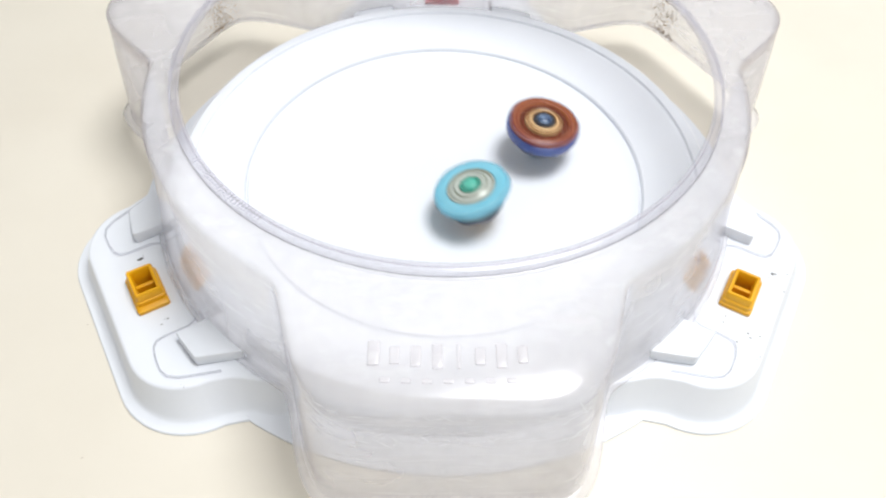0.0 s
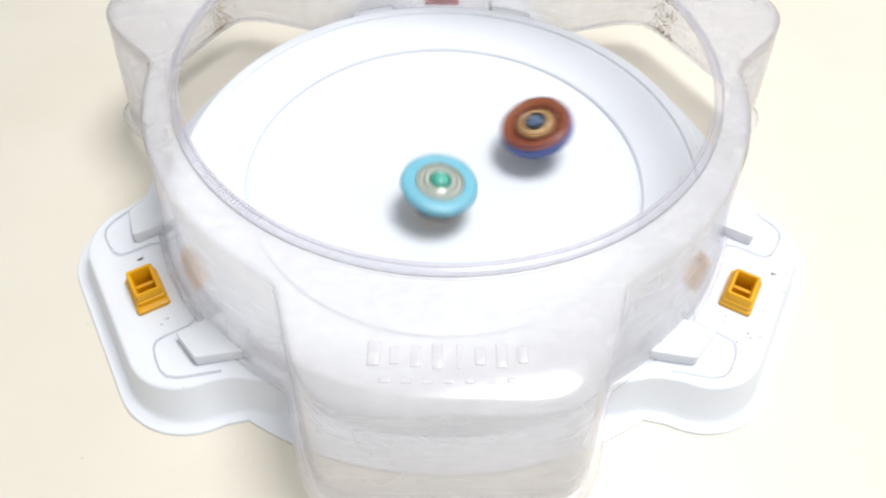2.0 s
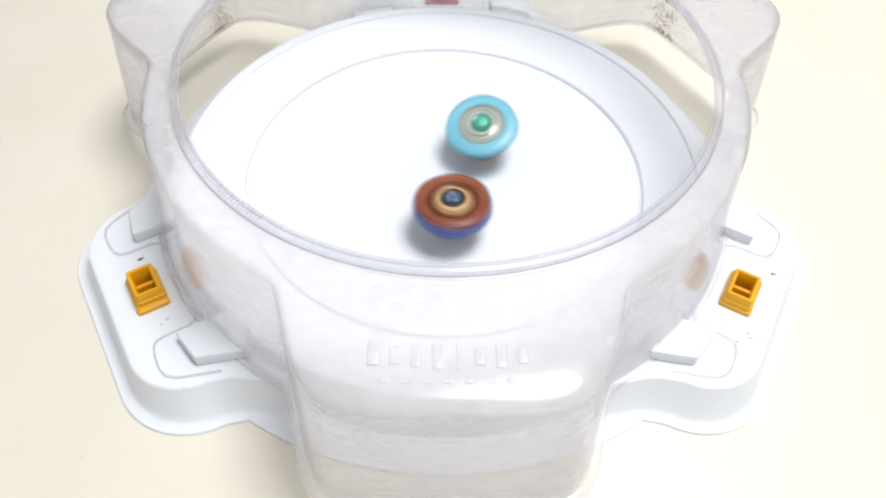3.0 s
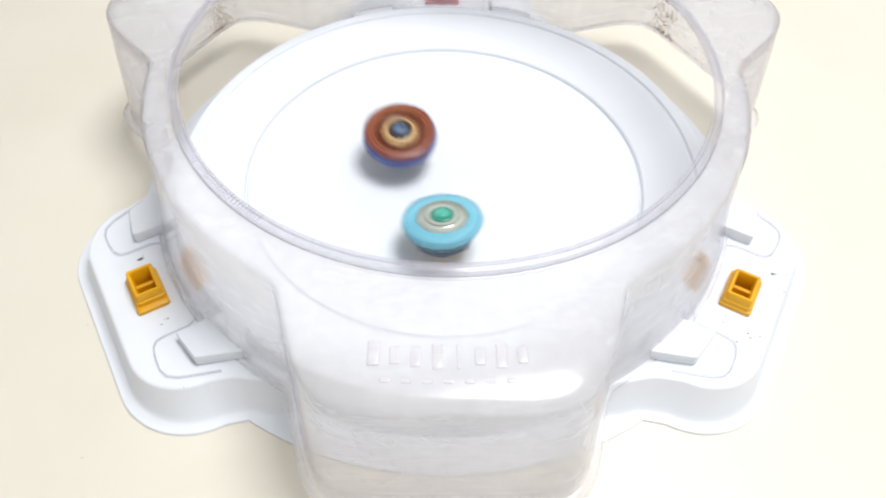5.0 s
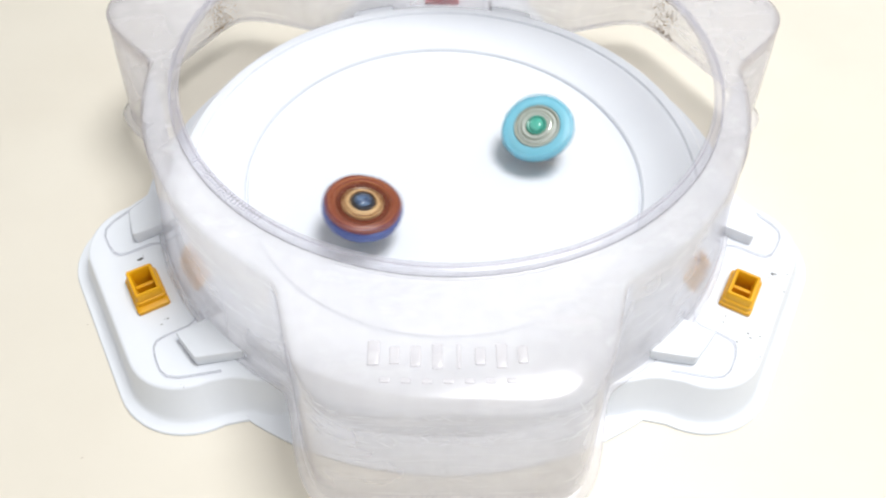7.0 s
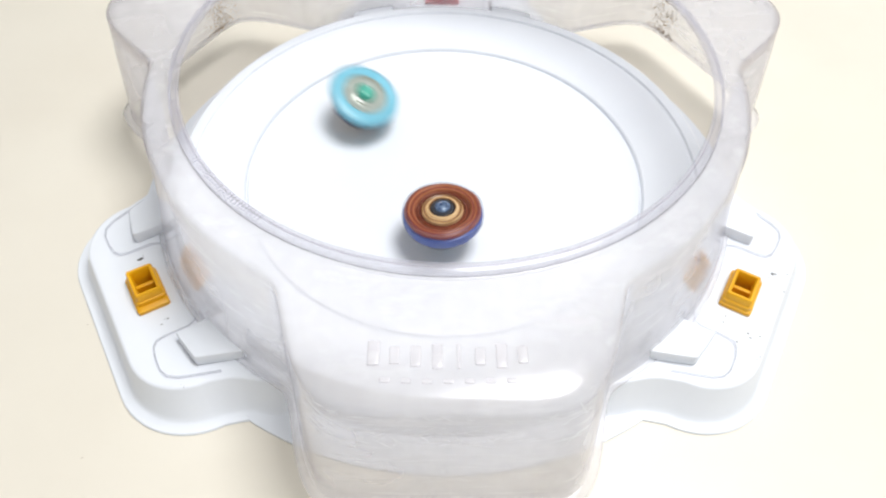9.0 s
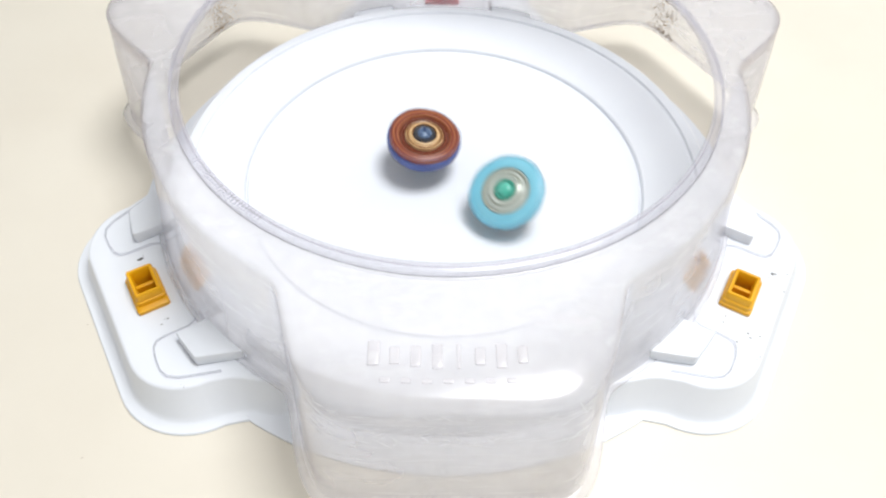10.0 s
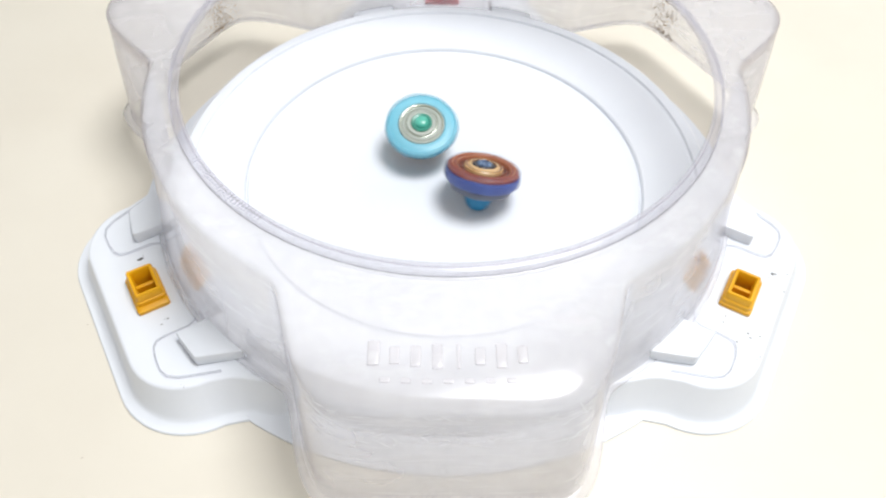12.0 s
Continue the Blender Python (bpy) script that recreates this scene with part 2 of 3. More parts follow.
# half width and reach of the lobe, radius of the plain wall, height over a lobe and over a wing
COVER_LEVELS = [
    (0, 0, 1.147, 0.692, 0.692), (0, 0, 1.142, 0.706, 0.706), (0, 0, 1.147, 0.715, 0.715), (0, 0, 1.178, 0.716, 0.716), (0, 0, 1.186, 0.710, 0.710), (0, 0, 1.190, 0.688, 0.688), (0, 0, 1.197, 0.679, 0.679),
    (0.60, 1.33, 1.220, 0.674, 0.672), (0.72, 1.50, 1.255, 0.669, 0.665), (0.800, 1.605, 1.284, 0.663, 0.659), (0.830, 1.644, 1.298, 0.653, 0.650), (0.843, 1.662, 1.306, 0.640, 0.638), (0.848, 1.670, 1.310, 0.622, 0.617),
    (0.852, 1.682, 1.334, 0.40, 0.36), (0.855, 1.690, 1.358, 0.22, 0.20), (0.858, 1.70, 1.38, 0.07, 0.07), (0.862, 1.708, 1.383, 0.03, 0.02), (0.87, 1.715, 1.390, 0.015, 0.008), (0.90, 1.745, 1.41, 0.010, 0.005)]


def cover_point(a, level):
    """A point of the cover's skin at the angle a, at a level that may lie between two of the list, in metres."""
    d = (a - radians(30) + math.pi / 3) % (2 * math.pi / 3) - math.pi / 3
    out = []
    k = min(int(level), len(COVER_LEVELS) - 2)
    for half, far, ring, zl, zr in COVER_LEVELS[k:k + 2]:
        r, w = (ring, 0.0) if half == 0 else outline(d, half, far, ring, 10.0 + 5.0 * min(1.0, max(0.0, (0.62 - zl) / 0.5)))
        z = zr + (zl - zr) * w
        out.append(Vector((r * math.cos(a) * U, (r * math.sin(a) + (0.010 if half == 0 else 0.0)) * U, (z + LIFT) * U)))
    return out[0].lerp(out[1], level - k)


def cover_rings(n=360):
    return [[cover_point(2 * math.pi * i / n, k) for i in range(n)] for k in range(len(COVER_LEVELS))]


def cover():
    c = thing("stadium_cover", "clear scuffed plastic cover with three lobes around the white dish", "cover", Matrix.Rotation(TURN, 4, "Z"))
    rings = cover_rings()
    body = part("shell", loft(rings[5:]), CLEAR, c, "clear scuffed plastic shell")
    rim = part("rim", loft(rings[:6]), CLEAR_RIM, c, "thick clear plastic rim")
    for ob in (body, rim):
        so = ob.modifiers.new("thickness", "SOLIDIFY")
        so.thickness, so.offset = 0.0014, -1
    # added dark strip: edge shade where roof and wall meet, round the two far lobes
    strip = []
    for level, lift in ((10.75, 0.0), (11.05, 0.0005), (11.5, 0.0007), (11.95, 0.0005), (12.25, 0.0)):
        line = []
        for i in range(241):
            p = cover_point(radians(-25 + i * 230 / 240), level)
            line.append(p + Vector((p.x, p.y, 0.08)).normalized() * lift)
        strip.append(line)
    part("edge_shade_strip", loft(strip, closed=False), EDGE_SHADE, c, "dark strip for edge shade on the clear shell's moulded bend")
    # thin feet of the cover that lie on the wings, round the step blocks
    for angle in WINGS:
        for s in (-1, 1):
            outer = [(1.362, s * 0.16), (1.370, s * 0.205), (1.390, s * 0.240), (1.425, s * 0.256), (1.475, s * 0.256), (1.533, s * 0.256), (1.570, s * 0.264), (1.590, s * 0.290),
                     (1.599, s * 0.34), (1.600, s * 0.41), (1.585, s * 0.452), (1.545, s * 0.482), (1.475, s * 0.508), (1.38, s * 0.54)]
            bead = [(1.44 + (x - 1.44) * 0.965, s * 0.37 + (y - s * 0.37) * 0.965) for x, y in outer]
            rings = [[(x * U, y * U, (LIFT + h) * U) for x, y in line] for line, h in ((outer, 0.003), (outer, 0.013), (bead, 0.016), (bead, 0.003))]
            f = part("foot", loft([list(r) for r in zip(*rings)], True, True), CLEAR_FOOT, c)
            f.matrix_basis = Matrix.Rotation(radians(angle), 4, "Z")
    # fine ribs across the rim on one side
    bm = bmesh.new()
    for k in range(46):
        a = radians(196 + 0.85 * k)
        p = cover_point(a, 2.6)
        b = block(-0.016 * U, 0.014 * U, -0.0022 * U, 0.0022 * U, -0.0002, 0.00025)
        b.transform(Matrix.Translation(p) @ Matrix.Rotation(a, 4, "Z"))
        me = bpy.data.meshes.new("rib")
        b.to_mesh(me)
        b.free()
        bm.from_mesh(me)
        bpy.data.meshes.remove(me)
    part("ribbing", bm, CLEAR_RIM, c, "fine ribs moulded on the rim")
    # a row of small raised dashes under the mark
    for i in range(7):
        a = radians(270) + math.atan2((i - 3) * 0.066 - 0.017, 1.55)
        bm = block(-0.016 * U, 0.016 * U, -0.008 * U, 0.008 * U, -0.0003, 0.0006, 0.0004)
        bm.transform(Matrix.Translation(cover_point(a, 8.62)))
        part("raised_dash", bm, CLEAR, c)
    # raised mark on the front lobe: a row of eight plain bars
    for i, (w, h) in enumerate(((0.040, 0.088), (0.034, 0.062), (0.034, 0.075), (0.036, 0.088), (0.014, 0.09), (0.034, 0.062), (0.036, 0.088), (0.034, 0.062))):
        off = (i - 3.5) * 0.067 - 0.017
        a = radians(270) + math.atan2(off, 1.45)
        p = cover_point(a, 7.88)
        away = cover_point(radians(270), 7.95) - cover_point(radians(270), 7.80)
        away = Vector((0, away.y, away.z)).normalized()
        side = Vector((1, 0, 0))
        up = side.cross(away)
        up = up if up.z > 0 else -up
        bm = block(-w / 2 * U, w / 2 * U, -h / 2 * U, h / 2 * U, -0.0004, 0.0009, 0.0006)
        m = Matrix((side, away, up)).transposed().to_4x4()
        m.translation = p
        bmesh.ops.transform(bm, matrix=m, verts=bm.verts)
        part("raised_bar", bm, CLEAR, c)
    return c


def grime(c, lobe, side, amount, name_label):
    """Flakes of dried brown dirt low on a lobe's wall."""
    rnd = random.Random(lobe + side)
    bm = bmesh.new()
    for _ in range(amount):
        a = radians(lobe + side * rnd.gauss(10.7, 2.0))
        lev = rnd.gauss(14.6, 0.75)
        lev = min(16.5, max(13.0, lev))
        p = cover_point(a, lev)
        tx = (cover_point(a + 0.01, lev) - p).normalized()
        ty = (cover_point(a, lev + 0.05) - p).normalized()
        nrm = tx.cross(ty).normalized()
        nrm = nrm if nrm.dot(Vector((p.x, p.y, 0))) > 0 else -nrm
        size = rnd.uniform(0.00012, 0.0005) * (2.0 if rnd.random() < 0.1 else 1.0)
        vs = []
        for k in range(6):
            b = k * math.pi / 3
            rr = size * rnd.uniform(0.4, 1.2)
            vs.append(bm.verts.new(p - nrm * 0.0016 + tx * rr * math.cos(b) + ty * rr * math.sin(b)))
        top = bm.verts.new(p - nrm * 0.0020)
        for k in range(6):
            bm.faces.new((vs[k], vs[(k + 1) % 6], top))
    tagged(part("grime", bm, DIRT, c, name_label), kind="stuff")


def scuffs(c, lobe, amount):
    """Pale scrapes on a lobe's bent edge and upper wall: long thin slivers, most of them nearly level."""
    rnd = random.Random(17)
    bm = bmesh.new()
    for _ in range(amount):
        a = radians(lobe + rnd.uniform(-17, 17))
        p = cover_point(a, rnd.uniform(11.9, 12.75))
        tx = (cover_point(a + 0.01, 12.4) - cover_point(a, 12.4)).normalized()
        ty = (cover_point(a, 12.9) - cover_point(a, 12.3)).normalized()
        nrm = tx.cross(ty).normalized()
        nrm = nrm if nrm.dot(Vector((p.x, p.y, 0))) > 0 else -nrm
        lean = rnd.gauss(0, 0.25) if rnd.random() < 0.7 else rnd.choice((-0.8, 0.7)) + rnd.gauss(0, 0.15)
        way, across = tx * math.cos(lean) + ty * math.sin(lean), ty * math.cos(lean) - tx * math.sin(lean)
        long, thin = rnd.uniform(0.0015, 0.0065), rnd.uniform(0.00015, 0.0006)
        at = p + nrm * 0.0006
        corners = [at - way * long, at - way * long * 0.3 - across * thin, at + way * long * 0.4 - across * thin * 0.8, at + way * long, at + way * long * 0.3 + across * thin, at - way * long * 0.4 + across * thin * 0.7]
        low = [bm.verts.new(q) for q in corners]
        top = bm.verts.new(at + nrm * 0.0001)
        for k in range(6):
            bm.faces.new((low[k], low[(k + 1) % 6], top))
    tagged(part("scuffing", bm, SCUFF, c, "pale scrapes on the clear plastic"), kind="stuff")


# ---- spinning tops ----
SPIN_RED = mottle(material("brick_red_plastic", (0.3, 0.06, 0.03), 0.35), [(0.3, (0.19, 0.036, 0.018)), (0.7, (0.33, 0.085, 0.036))], 60.0, rough=(0.25, 0.45))
MAROON = mottle(material("maroon_plastic", (0.12, 0.025, 0.015), 0.3), [(0.3, (0.085, 0.016, 0.010)), (0.7, (0.17, 0.038, 0.02))], 60.0, rough=(0.2, 0.4))
SPIN_BLUE = mottle(material("blue_plastic", (0.05, 0.1, 0.4), 0.35), [(0.3, (0.06, 0.11, 0.38)), (0.7, (0.10, 0.18, 0.50))], 60.0, rough=(0.25, 0.45))
GOLD = mottle(material("gold_plastic", (0.6, 0.38, 0.16), 0.35), [(0.3, (0.5, 0.29, 0.11)), (0.7, (0.68, 0.46, 0.22))], 80.0, rough=(0.2, 0.4))
STEEL = mottle(material("dark_zinc_disc", (0.12, 0.13, 0.17), 0.4, 0.6), [(0.3, (0.09, 0.10, 0.14)), (0.7, (0.16, 0.17, 0.21))], 90.0, rough=(0.3, 0.5))
# The pale patches of the mottle paint glints into the dark blue.
CHIP_BLUE = mottle(material("blue_silver_glint_chip", (0.1, 0.17, 0.3), 0.25), [(0.38, (0.03, 0.055, 0.13)), (0.68, (0.22, 0.32, 0.46))], 220.0, rough=(0.15, 0.35))
BLACK = material("black_plastic", (0.03, 0.03, 0.035), 0.4)
CYAN = mottle(material("sky_blue_plastic", (0.1, 0.55, 0.75), 0.35), [(0.3, (0.22, 0.62, 0.78)), (0.7, (0.31, 0.70, 0.84))], 60.0, rough=(0.25, 0.45))
PEARL = mottle(material("champagne_plastic", (0.5, 0.52, 0.45), 0.2, metal=0.2), [(0.3, (0.45, 0.50, 0.44)), (0.7, (0.64, 0.64, 0.54))], 120.0, rough=(0.10, 0.22))


def streaked(m, stops, period):
    """Concentric streaks about the axis, as a spinning print shows."""
    links, b = m.node_tree.links, m.node_tree.nodes["Principled BSDF"]
    w = node(m, "ShaderNodeTexWave", Scale=2 * math.pi / (20 * period), Distortion=1.2, Detail=3.0, Detail_Scale=1.5)
    w.wave_type, w.rings_direction = "RINGS", "Z"
    links.new(node(m, "ShaderNodeTexCoord").outputs["Object"], w.inputs["Vector"])
    links.new(ramp(m, w.outputs["Fac"], stops), b.inputs["Base Color"])
    return m


streaked(SPIN_RED, [(0.0, (0.17, 0.032, 0.016)), (0.6, (0.27, 0.065, 0.03)), (1.0, (0.40, 0.15, 0.065))], 0.0026)
streaked(MAROON, [(0.0, (0.09, 0.018, 0.010)), (1.0, (0.24, 0.065, 0.03))], 0.0019)
streaked(GOLD, [(0.0, (0.17, 0.075, 0.03)), (0.45, (0.48, 0.27, 0.11)), (1.0, (0.74, 0.53, 0.29))], 0.0036)
streaked(PEARL, [(0.0, (0.48, 0.50, 0.42)), (0.5, (0.58, 0.62, 0.56)), (1.0, (0.74, 0.77, 0.71))], 0.0034)
DEEP_GREEN = material("dark_green_plastic", (0.05, 0.27, 0.20), 0.25)
GREEN = mottle(material("green_chip", (0.03, 0.3, 0.2), 0.2), [(0.3, (0.05, 0.38, 0.28)), (0.7, (0.15, 0.55, 0.43))], 150.0, rough=(0.1, 0.25))
SMOKE = mottle(material("grey_green_plastic", (0.12, 0.22, 0.22), 0.35), [(0.3, (0.14, 0.30, 0.32)), (0.7, (0.22, 0.40, 0.41))], 60.0, rough=(0.25, 0.4))
AMBER = material("amber_plastic", (0.55, 0.35, 0.04), 0.4)


def tinted(m, colour, amount):
    """Lets a share of the light through a plastic, in the plastic's colour."""
    links, out = m.node_tree.links, m.node_tree.nodes["Material Output"]
    thin = node(m, "ShaderNodeBsdfTransparent", Color=(*colour, 1))
    mix = node(m, "ShaderNodeMixShader", Fac=amount)
    links.new(m.node_tree.nodes["Principled BSDF"].outputs[0], mix.inputs[1])
    links.new(thin.outputs[0], mix.inputs[2])
    links.new(mix.outputs[0], out.inputs["Surface"])


tinted(CYAN, (0.55, 0.90, 0.97), 0.25)
tinted(SMOKE, (0.6, 0.85, 0.85), 0.5)
tinted(PEARL, (0.7, 0.85, 0.8), 0.15)
CYAN_EDGE = material("sky_blue_blade_tips", (0.24, 0.58, 0.72), 0.4)
CYAN_EDGE.node_tree.nodes["Principled BSDF"].inputs["Alpha"].default_value = 0.35
BLUE_EDGE = material("blue_blade_tips", (0.10, 0.09, 0.25), 0.4)
BLUE_EDGE.node_tree.nodes["Principled BSDF"].inputs["Alpha"].default_value = 0.22
TEAL = material("teal_plastic", (0.01, 0.2, 0.4), 0.35)


def mm(profile):
    return [(r * 0.966 / 1000, z / 1000) for r, z in profile]


def brown_top():
    t = thing("spinning_top", "spinning brick-red and blue plastic battle top with a gold ring", "spinning top", group="spinning tops in the dish")
    part("tip", lathe(mm([(0, 0), (2.6, 0.2), (5.0, 1.2), (7.4, 3.8), (8.6, 7), (8.8, 11.5), (0, 11.5)]), 32), TEAL, t, "teal plastic tip")
    part("driver", lathe(mm([(0, 11), (10.5, 11), (12.5, 11.8), (13, 13.8), (0, 13.8)]), 40), GOLD, t, "tan plastic driver plate")
    part("disc", lathe(mm([(6, 13.2), (16.0, 13.2), (19.4, 15.0), (20.6, 17.0), (20.6, 19.0), (19.5, 19.6), (6, 19.6)]), 64, lambda a, r, z: 1 + 0.02 * math.cos(6 * a)), STEEL, t, "dark metal disc")
    part("lower_ring", lathe(mm([(8, 19.2), (20.8, 19.3), (23.4, 20.4), (24.2, 22.4), (24.1, 26.4), (22.8, 27.2), (10, 27.2)]), 96), SPIN_BLUE, t, "blue plastic lower ring")
    part("upper_ring", lathe(mm([(17, 26.5), (22.6, 26.8), (23.5, 27.6), (23.2, 29.0), (21.8, 30.1), (20.6, 30.2), (19.6, 29.4), (18.8, 29.8), (17.6, 29.6), (17, 28.4)]), 96, lambda a, r, z: 1 + 0.012 * math.cos(3 * a) + 0.006 * math.cos(7 * a + 1)), SPIN_RED, t, "brick-red plastic blade ring")
    part("blade_edge", lathe(mm([(23.8, 21.0), (24.9, 22.0), (25.2, 24.5), (24.6, 28.6), (23.0, 30.4), (22.2, 30.5)]), 64, lambda a, r, z: 1 + 0.015 * math.cos(3 * a) + 0.006 * math.cos(7 * a + 1)), BLUE_EDGE, t, "thin translucent blade edge")
    part("groove_ring", lathe(mm([(12, 26.5), (17.3, 26.8), (17.2, 28.4), (16.2, 27.6), (15.0, 27.7), (14.4, 28.6), (13.6, 28.6), (13.0, 27.6), (12, 27.6)]), 96), MAROON, t, "dark maroon plastic ring")
    part("gold_ring", lathe(mm([(7, 27), (12.6, 27.2), (12.5, 29.6), (11.8, 30.3), (10.9, 30.2), (10.3, 29.6), (9.7, 29.7), (9.2, 30.9), (8.2, 31.1), (7.6, 30.4), (7, 27)]), 64), GOLD, t, "gold plastic inner ring")
    part("collar", lathe(mm([(4, 28.5), (7.4, 28.5), (7.3, 30.6), (6.6, 31.2), (5.6, 31.2), (4, 30.8)]), 48), BLACK, t, "black collar")
    part("chip", lathe(mm([(4.7, 30), (4.7, 31.6), (4.1, 32.3), (3.0, 32.7), (2.4, 32.4), (1.8, 31.9), (1.2, 32.1), (0, 32.3)]), 40), CHIP_BLUE, t, "glossy blue and silver centre chip with painted glints")
    return t


def cyan_top():
    t = thing("spinning_top", "spinning sky-blue plastic battle top with a green centre", "spinning top", group="spinning tops in the dish")
    part("tip", lathe(mm([(0, 0), (1.2, 0.2), (2.0, 1.5), (3.6, 5), (5.5, 7), (5.5, 9), (0, 9)]), 32), AMBER, t, "amber plastic tip")
    part("driver", lathe(mm([(0, 8), (8.5, 8), (10, 9), (10.5, 12.5), (0, 12.5)]), 40), AMBER, t, "amber plastic driver")
    part("disc", lathe(mm([(6, 11.5), (16.5, 11.5), (17.5, 12.5), (17.5, 15), (16.5, 16), (6, 16)]), 64, lambda a, r, z: 1 + 0.02 * math.cos(6 * a)), STEEL, t, "dark metal disc")
    part("frame", lathe(mm([(8, 15.6), (17.4, 15.7), (19.6, 17.6), (20.8, 20.5), (21.0, 22.8), (8, 22.8)]), 64), SMOKE, t, "grey-green plastic frame")
    part("blade_ring", lathe(mm([(8, 22.2), (20.6, 22.4), (22.9, 23.5), (24.0, 25.8), (23.2, 27.8), (20.5, 28.8), (17.5, 29.2), (15.9, 29.1), (15.6, 27.5), (8, 27.5)]), 96), CYAN, t, "sky-blue plastic blade ring")
    part("blade_edge", lathe(mm([(22.9, 23.0), (24.4, 24.2), (25.1, 26.0), (24.3, 28.4), (21.8, 29.3)]), 64, lambda a, r, z: 1 + 0.014 * math.cos(3 * a) + 0.006 * math.cos(8 * a)), CYAN_EDGE, t, "thin translucent blade edge")
    part("inner_ring", lathe(mm([(6, 27), (15.5, 27.4), (15.3, 29.2), (14.7, 29.7), (14.1, 29.6), (13.7, 28.5), (13.1, 28.5), (12.6, 29.6), (11.4, 30.2), (10.9, 29.6), (10.4, 29.7), (10.0, 30.7), (9.2, 31.0), (8.6, 30.2), (6, 30.2)]), 64), PEARL, t, "glossy champagne inner ring")
    part("collar", lathe(mm([(4.0, 29), (7.2, 29), (7.0, 30.8), (6.2, 31.4), (5.2, 31.2), (4.0, 30.8)]), 48), DEEP_GREEN, t, "dark green collar")
    part("chip", lathe(mm([(4.6, 30), (4.6, 31.4), (4.2, 32.0), (3.2, 32.5), (1.7, 32.9), (0, 33.0)]), 40), GREEN, t, "glossy green centre chip")
    return t


room()
ceiling_lamp()
table()
base = thing("toy_stadium", "white plastic stadium base with a round dish and three wings", "toy stadium")
dish(base)
for angle in WINGS:
    wing_base(base, polar(angle))
shell = cover()
grime(shell, 30, 1, 800, "dried brown dirt in the lobe's corner")
grime(shell, 150, -1, 800, "dried brown dirt in the lobe's corner")
grime(shell, 270, 1, 70, "faint brown dirt in the lobe's corner")
grime(shell, 270, -1, 70, "faint brown dirt in the lobe's corner")
scuffs(shell, 270, 130)
clip(polar(210), YELLOW, "yellow plastic socket clip on a white wing")
clip(polar(330), YELLOW, "yellow plastic socket clip on a white wing")
clip(polar(90), RED, "red plastic socket clip on the far wing")


def specks(name, label, spots, mat, rnd):
    """Crumbs of grit lying loose on a surface: place and size of each."""
    bm = bmesh.new()
    for x, y, z, size in spots:
        vs = []
        for k in range(7):
            a = k * 2 * math.pi / 7 + rnd.random()
            r = size * rnd.uniform(0.4, 1.1)
            vs.append(bm.verts.new((x + r * math.cos(a), y + r * 0.7 * math.sin(a), z + 0.00005)))
        top = bm.verts.new((x, y, z + size * 0.5))
        for k in range(7):
            bm.faces.new((vs[k], vs[(k + 1) % 7], top))
    return tagged(part(name, bm, mat), label, "grit", kind="stuff")


def wing_specks():
    rnd = random.Random(5)
    for angle, spots in ((210, [(1.494, -0.198, 5), (1.488, -0.205, 4), (1.525, 0.19, 3), (1.491, 0.16, 3), (1.50, 0.175, 2), (1.389, 0.027, 3), (1.535, 0.514, 2)]),
                         (330, [(1.627, 0.193, 5), (1.617, 0.161, 4), (1.685, 0.219, 3), (1.685, 0.116, 3), (1.618, -0.205, 6), (1.586, -0.25, 4), (1.665, -0.178, 3), (1.678, -0.293, 4), (1.506, -0.18, 3), (1.502, -0.148, 3), (1.69, -0.25, 2)])):
        m = polar(angle)
        out = []
        for r, t, size in spots:
            for _ in range(2):
                p = m @ Vector(((r + rnd.gauss(0, 0.006)) * U, (t + rnd.gauss(0, 0.006)) * U, LIFT * U))
                out.append((p.x, p.y, p.z, size * 0.00024 * rnd.uniform(0.5, 1.3)))
        specks("grit", "dark crumbs of grit on a white wing", out, GRIT, rnd)
    specks("table_specks", "tiny brown specks on the cream table", [(x, y, 0.0, 0.0005 * k) for x, y, k in ((-0.1818, -0.1911, 1.1), (0.2847, 0.0311, 0.8), (0.1862, -0.1342, 0.7), (0.2695, 0.049, 0.6), (-0.204, -0.1107, 0.7))], DIRT, rnd)
    specks("dish_speck", "tiny dark speck on the white dish", [(0.0034, -0.051, 0.0143, 0.0004)], GRIT, rnd)


wing_specks()
BROWN, BLUE = brown_top(), cyan_top()


